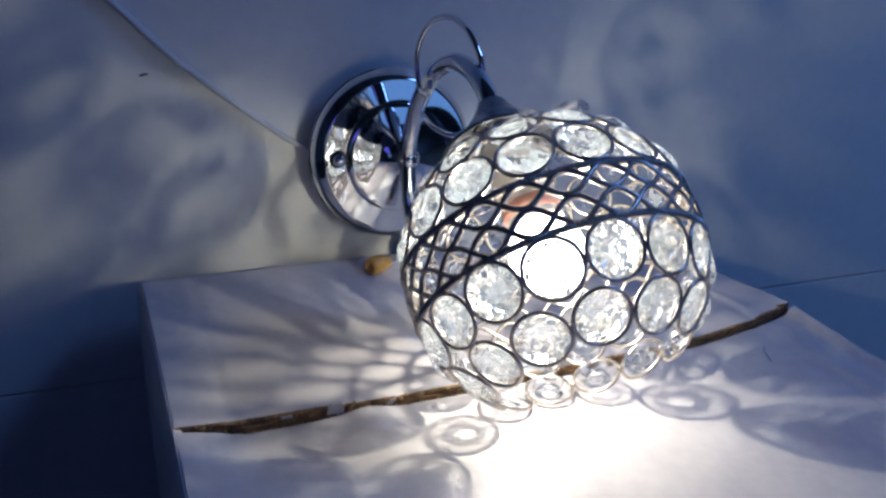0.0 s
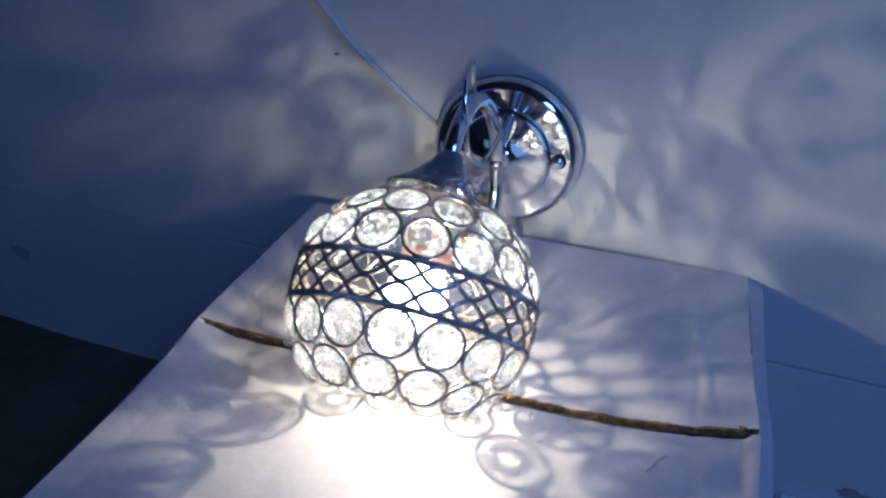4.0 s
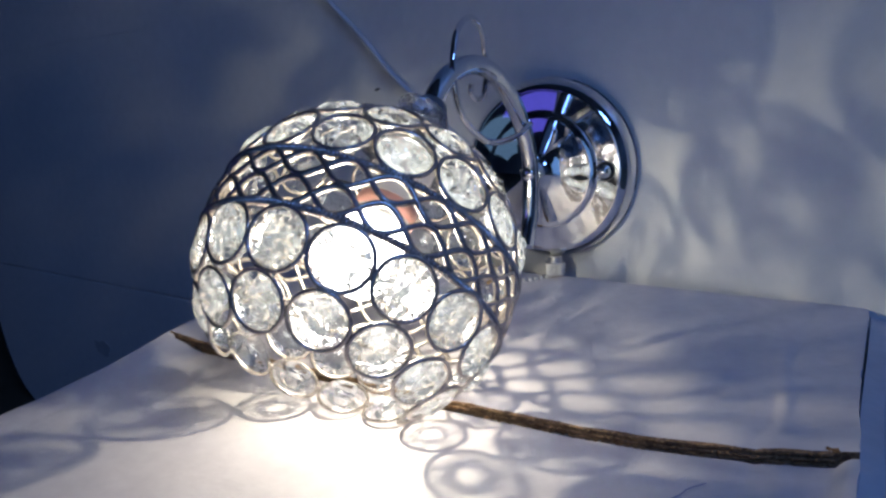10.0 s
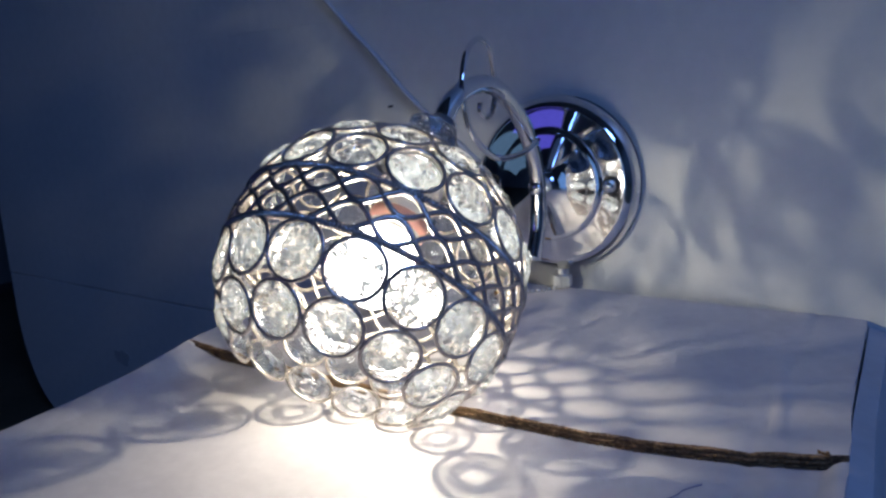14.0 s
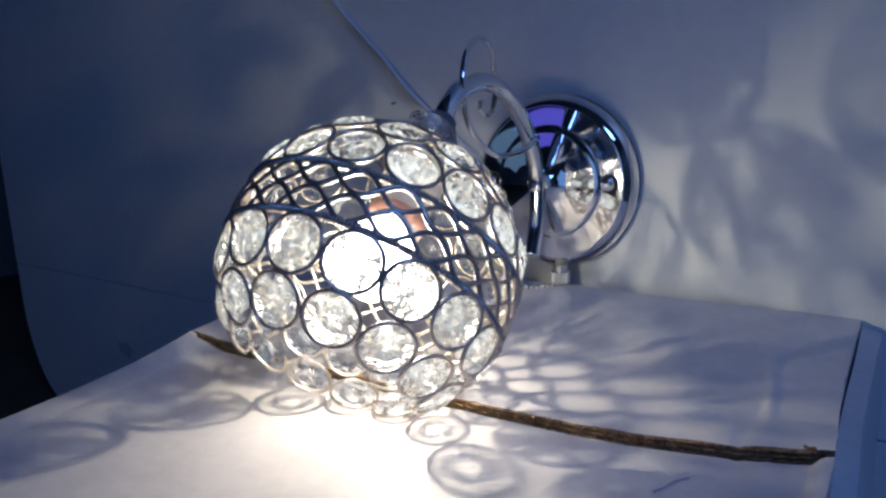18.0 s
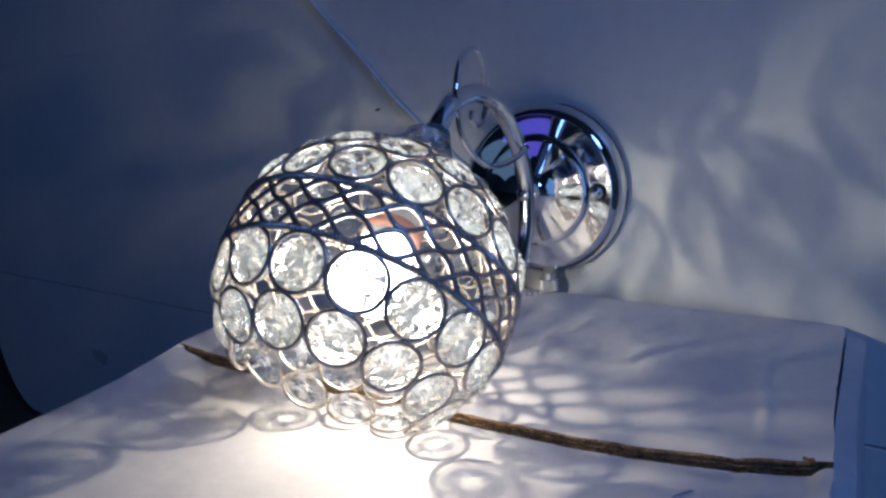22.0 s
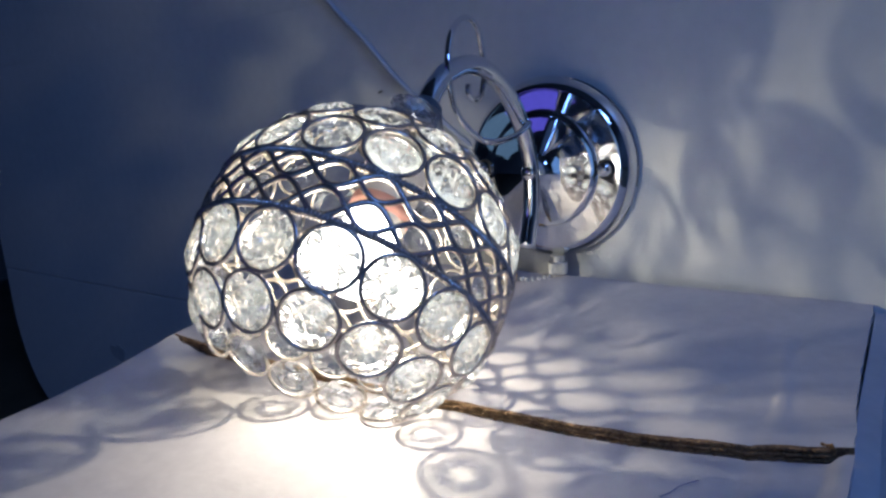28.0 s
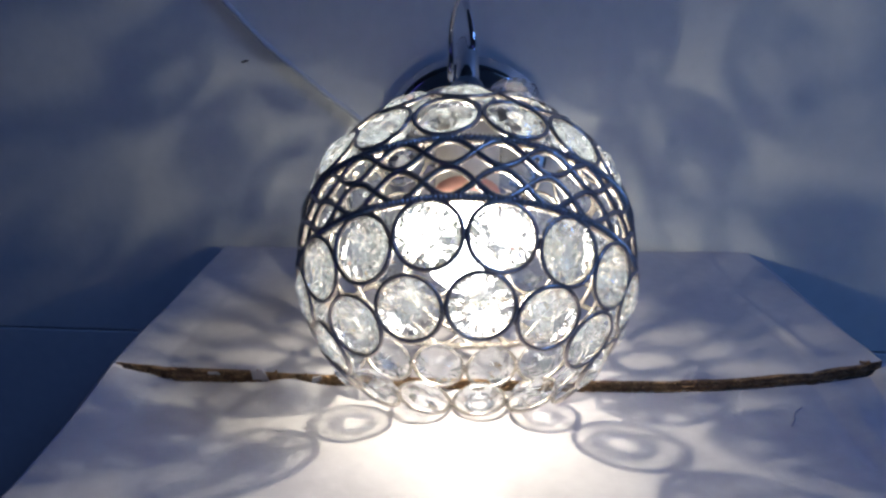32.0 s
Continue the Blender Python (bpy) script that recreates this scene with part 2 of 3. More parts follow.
def lathe(profile, steps=48):
    """Turn (radius, height) pairs round z."""
    bm = bmesh.new()
    rings = []
    for r, h in profile:
        if r < 1e-6:
            rings.append([bm.verts.new((0, 0, h))])
        else:
            rings.append([bm.verts.new((r * math.cos(a), r * math.sin(a), h)) for a in (2 * math.pi * i / steps for i in range(steps))])
    for a, b in zip(rings, rings[1:]):
        for i in range(steps):
            j = (i + 1) % steps
            if len(a) == 1:
                bm.faces.new((a[0], b[j], b[i])) if len(b) > 1 else None
            elif len(b) == 1:
                bm.faces.new((a[i], a[j], b[0]))
            else:
                bm.faces.new((a[i], a[j], b[j], b[i]))
    bmesh.ops.recalc_face_normals(bm, faces=bm.faces)
    return bm


def smooth_line(points, per=8, closed=False):
    """Catmull-Rom through the points."""
    p = [Vector(q) for q in points]
    out = []
    count = len(p) if closed else len(p) - 1
    for i in range(count):
        if closed:
            a, b, c, d = (p[(i + k) % len(p)] for k in (-1, 0, 1, 2))
        else:
            b, c = p[i], p[i + 1]
            a, d = (p[i - 1] if i else 2 * b - c), (p[i + 2] if i + 2 < len(p) else 2 * c - b)
        for k in range(per):
            t = k / per
            out.append(0.5 * ((2 * b) + (c - a) * t + (2 * a - 5 * b + 4 * c - d) * t * t + (3 * b - a - 3 * c + d) * t ** 3))
    if not closed:
        out.append(p[-1])
    return out


def sweep(line, radius, sides=8, closed=False, bm=None):
    """A tube along a line; radius may be a function of the step from 0 to 1."""
    bm = bm or bmesh.new()
    n = len(line)
    up, rings = None, []
    for i, p in enumerate(line):
        ahead = (line[(i + 1) % n] - line[i - 1]) if closed else (line[min(i + 1, n - 1)] - line[max(i - 1, 0)])
        ahead.normalize()
        if up is None:
            up = ahead.orthogonal().normalized()
        up = (up - ahead * up.dot(ahead)).normalized()
        side = ahead.cross(up)
        r = radius(i / max(n - 1, 1)) if callable(radius) else radius
        rings.append([bm.verts.new(p + (up * math.cos(a) + side * math.sin(a)) * r) for a in (2 * math.pi * k / sides for k in range(sides))])
    for i in range(n if closed else n - 1):
        a, b = rings[i], rings[(i + 1) % n]
        shift = 0
        if closed and i == n - 1:
            shift = min(range(sides), key=lambda s: (a[0].co - b[s].co).length)
        for k in range(sides):
            bm.faces.new((a[k], a[(k + 1) % sides], b[(k + 1 + shift) % sides], b[(k + shift) % sides]))
    if not closed:
        bm.faces.new(rings[0][::-1])
        bm.faces.new(rings[-1])
    return bm


def box_mesh(size, centre=(0, 0, 0), bevel=0.0):
    bm = bmesh.new()
    bmesh.ops.create_cube(bm, size=1)
    for v in bm.verts:
        v.co = Vector(centre) + Vector([v.co[i] * size[i] for i in range(3)])
    if bevel:
        bmesh.ops.bevel(bm, geom=bm.edges[:], offset=bevel, segments=2, affect="EDGES", clamp_overlap=True)
    return bm


def frame_matrix(origin, x, y, z):
    return Matrix(((x.x, y.x, z.x, origin.x), (x.y, y.y, z.y, origin.y), (x.z, y.z, z.z, origin.z), (0, 0, 0, 1)))


# ---- setting ----
LEFT, RIGHT, LOW, HIGH = -0.98, 1.7, -0.285, 1.5


def back_panel(low, high, corner, round_off=0.0007):
    bm = bmesh.new()
    pts = [(RIGHT, low), (RIGHT, high), (LEFT, high)]
    if corner:
        pts += [(LEFT + corner - corner * math.cos(a), low + corner * 1.6 - corner * 1.6 * math.sin(a)) for a in (math.pi / 2 * k / 12 for k in range(13))]
    else:
        pts += [(LEFT, low)]
    face = bm.faces.new([bm.verts.new((x, 0, z)) for x, z in pts])
    bm.normal_update()
    if face.normal.y > 0:
        bmesh.ops.reverse_faces(bm, faces=[face])
    got = bmesh.ops.extrude_face_region(bm, geom=[face])
    for v in got["geom"]:
        if isinstance(v, bmesh.types.BMVert):
            v.co.y += 0.05
    bmesh.ops.recalc_face_normals(bm, faces=bm.faces)
    edges = [e for e in bm.edges if all(abs(v.co.y) < 1e-5 for v in e.verts)]
    bmesh.ops.bevel(bm, geom=edges, offset=round_off, segments=2, affect="EDGES")
    return bm


wall = tagged(new("wall_back"), "white painted panelled wall with thin horizontal seams and scuffs", "wall", kind="structure")
wall.matrix_world = pose(0, 0, 0, 0, -1.2, 0)
part("lower_panel", back_panel(LOW, -0.0752, 0.10, 0.0012), PAINT, wall, smooth=False)
part("middle_panel", back_panel(-0.0738, 0.21595, 0, 0.0002), PAINT, wall, smooth=False)
part("upper_panel", back_panel(0.21602, HIGH, 0, 0.0002), PAINT, wall, smooth=False)
part("backing", box_mesh((RIGHT - LEFT - 0.02, 0.03, HIGH + 0.05), ((LEFT + RIGHT) / 2, 0.03, (HIGH - 0.05) / 2)), PAINT, wall, smooth=False)

base = tagged(new("baseboard", link_mesh("baseboard", box_mesh((1.40, 0.012, 0.044), (0.95, -0.0062, -0.2255), 0.003), PAINT, False)),
              "white painted base strip along the wall's foot", "baseboard", kind="structure")
base.matrix_world = pose(0, 0, 0, 0, -1.2, 0)

floor = bmesh.new()
bmesh.ops.create_grid(floor, x_segments=40, y_segments=40, size=3.0)
for v in floor.verts:
    v.co.z = -0.262 + 0.055 * v.co.x
tagged(new("floor", link_mesh("floor", floor, FLOOR)), "dark grey bare floor in shadow", "floor", kind="structure")

for name, size, centre in (("wall_front", (6.0, 0.1, 2.9), (0, -2.6, 1.1)), ("wall_left", (0.1, 6, 2.9), (-2.2, 0, 1.1)),
                           ("wall_right", (0.1, 6, 2.9), (2.4, 0, 1.1)), ("wall_rear", (6, 0.1, 2.9), (0, 0.9, 1.1))):
    tagged(new(name, link_mesh(name, box_mesh(size, centre), DARK, False)), "dark plain wall of the unlit room", "wall", kind="structure")
tagged(new("ceiling", link_mesh("ceiling", box_mesh((6, 6, 0.1), (0, 0, 2.2)), DARK, False)), "dark plain ceiling of the unlit room", "ceiling", kind="structure")


# ---- cardboard box ----
BOX = pose(0.004, -0.0145, 0, 0, 0, 4.6)
WIDE, DEEP, TALL, SLIT = 0.380, 0.445, 0.258, 0.187


def edge_x(u, v):
    """Across the box: u from -0.5 to 0.5; the right side widens a little to the front."""
    left, right = -0.1885 + 0.020 * v, 0.1890 + 0.0070 * min(v / 0.18, 1) + 0.050 * max(0.0, v - 0.18) + 0.0030 * math.exp(-((v - 0.195) / 0.045) ** 2)
    return left + (right - left) * (u + 0.5)


def flap_height(x, v):
    """Top of the flaps: x across, v from the back edge to the front."""
    sag = -0.0122 + (0.0053 * (x / 0.19) ** 2 if x < 0 else 0.0092 * (x / 0.194) ** 3)
    if v <= SLIT:
        w = v / SLIT
        z = 0.0028 * (1 - w) + sag * w ** 1.3
    else:
        w = v - SLIT
        gap = (0.0044 + 0.0014 * math.exp(-((x + 0.145) / 0.03) ** 2)) * min(1.0, max(0.0, (x + 0.182) / 0.030), max(0.0, (0.1955 - x) / 0.004))
        gap *= 1 - 0.8 * math.exp(-((x + 0.094) / 0.012) ** 2)
        near = math.exp(-w / 0.055)
        z = (sag - gap) * near + (-0.0188 - 0.022 * w) * (1 - near)
    z += 0.0009 * noise.noise(Vector((x * 22, v * 22, 3.1))) + 0.0005 * noise.noise(Vector((x * 60, v * 35, 8.0)))
    # folds of the paper near the two sides
    z -= 0.0004 * math.exp(-((x + 0.158 + 0.012 * v) / 0.0025) ** 2)
    z += 0.0016 * math.exp(-((x - 0.168 - 0.16 * (v - 0.15)) / 0.0022) ** 2) * max(0.0, 1 - ((v - 0.125) / 0.055) ** 2)
    z += 0.0013 * math.exp(-((x - 0.172 + 0.05 * (v - 0.25)) / 0.0025) ** 2) * max(0.0, 1 - ((v - 0.26) / 0.08) ** 2)
    z -= 0.0007 * math.exp(-((x - 0.163) / 0.002) ** 2)
    return z


def drift(x, v):
    """The torn edge bends back towards the wall near the right side, and the flaps with it."""
    bend = 0.0095 * max(0.0, (x - 0.09) / 0.105) ** 2
    return -bend * (v / SLIT if v < SLIT else math.exp(-(v - SLIT) / 0.05))


def flap(v0, v1, name, parent):
    bm = bmesh.new()
    nx, ny = 150, 44
    top, low = {}, {}
    thick = 0.0045
    for i in range(nx + 1):
        for j in range(ny + 1):
            v = v0 + (v1 - v0) * j / ny
            x = edge_x(i / nx - 0.5, v)
            vv = v
            if i == nx:
                x += 0.0007 * noise.noise(Vector((v * 90, 4, 1))) + 0.0005 * noise.noise(Vector((v * 260, 9, 1)))
            if name == "back_flap" and j == ny:
                vv += 0.0012 * noise.noise(Vector((x * 60, 1, 7))) + 0.0006 * noise.noise(Vector((x * 300, 1, 7)))
            z = flap_height(x, min(v, SLIT) if name == "back_flap" else max(v, SLIT + 1e-5))
            vv += drift(x, v)
            top[i, j] = bm.verts.new((x, -vv, z))
            low[i, j] = bm.verts.new((x, -vv, z - thick))
    for i in range(nx):
        for j in range(ny):
            bm.faces.new((top[i, j], top[i, j + 1], top[i + 1, j + 1], top[i + 1, j]))
            bm.faces.new((low[i, j], low[i + 1, j], low[i + 1, j + 1], low[i, j + 1]))
        for j, flip in ((0, 1), (ny, 0)):
            q = (top[i, j], low[i, j], low[i + 1, j], top[i + 1, j])
            f = bm.faces.new(q[::-1] if flip else q)
            f.material_index = 1
    for j in range(ny):
        for i, flip in ((0, 0), (nx, 1)):
            q = (top[i, j], low[i, j], low[i, j + 1], top[i, j + 1])
            bm.faces.new(q[::-1] if flip else q)
    bmesh.ops.recalc_face_normals(bm, faces=bm.faces)
    ob = part(name, bm, (PAPER, KRAFT), parent, at=BOX)
    return sharp(ob, 50)


carton = tagged(new("cardboard_box"), "white paper-covered cardboard box with torn brown flap edge", "box")
flap(0.0, SLIT, "back_flap", carton)
flap(SLIT + 0.0035, DEEP, "front_flap", carton)
wall_t = 0.005


def side_wall(sign):
    """A side of the box: it leans out a little under the flap's edge, and bows."""
    bm = bmesh.new()
    n, rows = 40, []
    for i in range(n + 1):
        v = DEEP * i / n
        top = flap_height(sign * WIDE / 2, v) - (0.0005 if sign < 0 else 0.0030)
        bow = 0.004 * math.sin(math.pi * i / n) + 0.0015 * noise.noise(Vector((v * 14, sign, 2)))
        out = 0.0035 if sign < 0 else 0.0075
        prof = [(0.001, top), (out + bow * 0.5, top - 0.004), (out + 0.0015 + bow, top - 0.03), (0.003 + bow, -0.14), (0.002, -TALL), (-0.004, -TALL), (-0.003, -0.14), (-0.004, top - 0.02), (-0.003, top - 0.002)]
        if sign > 0:
            # this side has sprung open: a dark crack between it and the flaps
            f = 1 - 0.45 * i / n
            prof = [(0.0003 + 0.0012 * max(0.0, 1 - (v - 0.08) ** 2 / 0.0100), top - 0.0008), (0.0075 * f, top - 0.0022), (0.0115 * f, top - 0.0035), (0.0135 * f, top - 0.010), (0.0140 * f + bow, top - 0.04), (0.006 + bow, -0.14),
                    (0.003, -TALL), (-0.003, -TALL), (0.0005 + bow, -0.14), (0.0006, top - 0.04), (0.0004 + 0.0010 * max(0.0, 1 - (v - 0.08) ** 2 / 0.0100), top - 0.010)]
        rows.append([bm.verts.new((edge_x(sign * 0.5, v) + sign * o, -v, z)) for o, z in prof])
    for a, b in zip(rows, rows[1:]):
        for k in range(len(a)):
            m = (k + 1) % len(a)
            bm.faces.new((a[k], a[m], b[m], b[k]))
    bm.faces.new(rows[0])
    bm.faces.new(rows[-1])
    bmesh.ops.recalc_face_normals(bm, faces=bm.faces)
    return sharp(part("side_panel", bm, PAPER, carton, at=BOX), 50)


side_wall(-1)
side_wall(1)
for name, size, centre in (("front_panel", (WIDE - 0.014, wall_t, TALL - 0.052), (0, -DEEP + 0.004, -TALL / 2 - 0.026)),
                           ("back_panel", (WIDE - 0.014, wall_t, TALL - 0.012), (0, -0.004, -TALL / 2 - 0.006))):
    part(name, box_mesh(size, centre, 0.002), PAPER, carton, smooth=False, at=BOX)

# the torn corrugated edge between the flaps: liners with fluting between them
edge = bmesh.new()
nx = 640
layers = 5
for layer in range(layers):
    rows = []
    for i in range(nx + 1):
        x = edge_x(0.022 + (i / nx) * 0.962 - 0.5, SLIT)
        gap = max(0.0012, flap_height(x, SLIT) - flap_height(x, SLIT + 0.0035) + 0.0006)
        fluted = layer % 2
        v = SLIT + drift(x, SLIT) + 0.0016 + 0.0011 * noise.noise(Vector((x * 90, layer * 3, 2))) + 0.0012 * noise.noise(Vector((x * 640, layer, 5))) - 0.0012 * fluted
        z = flap_height(x, SLIT) - 0.0003 - gap * layer / layers + 0.0007 * noise.noise(Vector((x * 380, layer, 1)))
        z += fluted * gap * 0.10 * math.sin(x * 900 + layer)
        thick = gap / layers * (0.62 if fluted else 0.7)
        rows.append([edge.verts.new(p) for p in ((x, -v + 0.005, z), (x, -v, z), (x, -v, z - thick), (x, -v + 0.005, z - thick))])
    for a, b in zip(rows, rows[1:]):
        for k in range(4):
            edge.faces.new((a[k], a[(k + 1) % 4], b[(k + 1) % 4], b[k]))
bmesh.ops.recalc_face_normals(edge, faces=edge.faces)
part("torn_edge", edge, KRAFT, carton, "frayed brown corrugated edge", smooth=False, at=BOX)

# paper and board torn loose along the edge, standing up
def torn_chip(x, v, wide, tall, lean, turn, mat, label):
    bm = bmesh.new()
    pts = [(-wide / 2, -0.003), (wide / 2, -0.003), (wide * 0.46, tall * 0.45), (wide * 0.30, tall), (-wide * 0.05, tall * 0.72), (-wide * 0.42, tall * 0.80)]
    lo = [bm.verts.new((a, -0.03 * b, b)) for a, b in pts]
    hi = [bm.verts.new((a, 0.0005 - 0.03 * b, b)) for a, b in pts]
    bm.faces.new(lo)
    bm.faces.new(hi[::-1])
    for a in range(len(pts)):
        b = (a + 1) % len(pts)
        bm.faces.new((lo[a], lo[b], hi[b], hi[a]))
    bmesh.ops.recalc_face_normals(bm, faces=bm.faces)
    part("torn_paper", bm, mat, carton, label, smooth=False, at=BOX @ Matrix.Translation((x, -v - drift(x, SLIT), flap_height(x, SLIT) - 0.0022)) @ pose(0, 0, 0, lean, 0, turn))


for x, v, wide, tall, lean, turn, mat in ((-0.110, 0.1895, 0.0085, 0.0062, 24, -8, PAPER), (-0.1025, 0.1900, 0.0040, 0.0058, 18, 30, KRAFT), (-0.0868, 0.1885, 0.0042, 0.0056, 30, 0, KRAFT),
                                          (-0.081, 0.1890, 0.0050, 0.0036, 35, 20, PAPER), (-0.134, 0.1885, 0.0060, 0.0022, 40, 0, PAPER), (-0.121, 0.1885, 0.0050, 0.0026, 30, 10, KRAFT),
                                          (0.070, 0.1885, 0.0090, 0.0018, 35, 0, KRAFT), (0.118, 0.1885, 0.0070, 0.0022, 30, -6, KRAFT), (0.1905, 0.1862, 0.0060, 0.0046, 20, -14, KRAFT)):
    torn_chip(x, v, wide, tall, lean, turn, mat, "white torn paper" if mat is PAPER else "brown torn board")

# ---- wall lamp ----
HUB = Vector((-0.0075, -0.0075, 0.0778))                     # middle of the plate's back
AHEAD = Vector((0.1038, -0.9946, 0)).normalized()
ACROSS = Vector((0.9946, 0.1038, 0)).normalized()
UP = Vector((0, 0, 1))
lamp = tagged(new("wall_lamp"), "chrome wall lamp with a lit round crystal and wire shade", "lamp")
lamp.location = HUB


def local(p):
    return Vector(p) - HUB


def arm_point(s, z, off=0.0):
    return local(Vector((-0.006, -0.0225, 0)) + AHEAD * s + ACROSS * off + UP * z)


PLATE = frame_matrix(Vector((0, 0, 0)), ACROSS, UP.copy(), AHEAD)
plate = part("wall_plate", lathe([(0.0, 0.0), (0.0606, 0.0), (0.0616, 0.0006), (0.0616, 0.0022), (0.0609, 0.0030), (0.0604, 0.0085), (0.0597, 0.0102), (0.0562, 0.0142), (0.0549, 0.0153), (0.0540, 0.01575), (0.0533, 0.0158),
                                  (0.0405, 0.0166), (0.0392, 0.0170), (0.0386, 0.0182), (0.0380, 0.0196), (0.0368, 0.0203), (0.0350, 0.0207), (0.0300, 0.0215), (0.0240, 0.0227), (0.0180, 0.0243), (0.0130, 0.0262), (0.0098, 0.0282),
                                  (0.0078, 0.0305), (0.0068, 0.0328), (0.0060, 0.0340), (0.0, 0.0342)], 96), CHROME, lamp, at=PLATE)
sharp(plate, 35)
for sx in (-1, 1):
    part("screw_hole", lathe([(0.0062, 0.0), (0.0062, 0.0012), (0.0054, 0.0014), (0.0, 0.0014)], 24), HOLE, plate, at=Matrix.Translation((sx * 0.0448, 0.0008, 0.0160)))
    part("screw", lathe([(0.0036, 0.0), (0.0046, 0.0015), (0.0049, 0.0034), (0.0044, 0.0056), (0.0028, 0.0072), (0.0, 0.0078)], 20), CHROME, plate, at=Matrix.Translation((sx * 0.0448, 0.0008, 0.0162)))
part("spindle", lathe([(0.0046, 0.0335), (0.0046, 0.0390), (0.0040, 0.0400), (0.0, 0.0400)], 24), CHROME, lamp, at=PLATE)

TUBE = [(0.030, 0.0295), (0.0215, 0.050), (0.0190, 0.072), (0.0205, 0.088), (0.0297, 0.1083), (0.0455, 0.1271), (0.068, 0.1425), (0.092, 0.148), (0.115, 0.1444), (0.131, 0.1350), (0.139, 0.1255)]
part("arm", sweep(smooth_line([arm_point(s, z) for s, z in TUBE], 8), 0.0056, 20), CHROME, lamp)
SCROLL = [(0.030, 0.111, 0.0055), (0.052, 0.1045, 0.0055), (0.081, 0.1036, 0.0055), (0.101, 0.110, 0.0055), (0.1165, 0.123, 0.005), (0.1205, 0.140, 0.004), (0.118, 0.1535, 0.0025), (0.108, 0.1665, 0.0),
          (0.089, 0.1738, -0.0032), (0.0695, 0.1690, -0.007), (0.0590, 0.153, -0.0098), (0.0590, 0.140, -0.0098), (0.0632, 0.1305, -0.0098), (0.0715, 0.1280, -0.0098), (0.0780, 0.1318, -0.0098), (0.0778, 0.1372, -0.0098)]
part("wire_scroll", sweep(smooth_line([arm_point(s, z, o) for s, z, o in SCROLL], 9), 0.0018, 12), CHROME, lamp)

SHADE = frame_matrix(local(BALL), SIDE, FRONT, AXIS)       # z along the shade's axis
# FRONT must complete a right-handed frame
if SHADE.to_3x3().determinant() < 0:
    SHADE = frame_matrix(local(BALL), -SIDE, FRONT, AXIS)
    HAND = -1
else:
    HAND = 1
cup = part("cup", lathe([(0.0, 0.0990), (0.0064, 0.0990), (0.0076, 0.0980), (0.0084, 0.0960), (0.0130, 0.0880), (0.0205, 0.0780), (0.0285, 0.0708), (0.0316, 0.0684),
                         (0.0325, 0.0672), (0.0318, 0.0660), (0.0295, 0.0668), (0.0, 0.0690)], 56), SATIN, lamp, "dark satin metal cup",
           at=SHADE @ Matrix.Translation((0, 0, 0.099)) @ pose(0, 0, 0, 0, -6, 0) @ Matrix.Translation((0, 0, -0.099)))


def on_ball(lat, lon, r=RADIUS):
    a, b = radians(lat), radians(lon)
    return Vector((HAND * math.cos(a) * math.sin(b), math.cos(a) * math.cos(b), math.sin(a))) * r


def tangent(lat, lon, r=RADIUS):
    p = on_ball(lat, lon, r)
    z = p.normalized()
    x = Vector((0, 0, 1)).cross(z).normalized()
    return frame_matrix(p, x, z.cross(x), z)


# frame: two beaded hoops and the wire lattice between them
TOP_HOOP, LOW_HOOP = 9.3, -11.0


def hoop(lat):
    steps, r = 1560, RADIUS * math.cos(radians(lat))
    z = RADIUS * math.sin(radians(lat))
    line = [Vector((r * math.cos(a), r * math.sin(a), z)) for a in (2 * math.pi * i / steps for i in range(steps))]
    return sweep(line, lambda t: 0.0018 + 0.00035 * math.sin(2 * math.pi * 260 * t), 8, True)


shade = part("shade_frame", hoop(TOP_HOOP), STEEL, lamp, "beaded grey metal hoops", at=SHADE)
part("hoop", hoop(LOW_HOOP), STEEL, shade)
MID = (TOP_HOOP + LOW_HOOP) / 2
for row in (1, -1):
    for sign in (1, -1):
        quarter = (TOP_HOOP - LOW_HOOP) / 4
        line = [on_ball(MID + row * quarter + sign * (quarter - 0.5) * math.cos(radians(12 * (i * 1.0 + 4.3))), i * 1.0) for i in range(360)]
        part("lattice_wire", sweep(line, 0.00135, 6, True), STEEL, shade)

RING = bmesh.new()
sweep([Vector((0.0126 * math.cos(a), 0.0126 * math.sin(a), 0)) for a in (2 * math.pi * i / 36 for i in range(36))], 0.00100, 7, True, RING)
RING_MESH = link_mesh("ring", RING, STEEL)


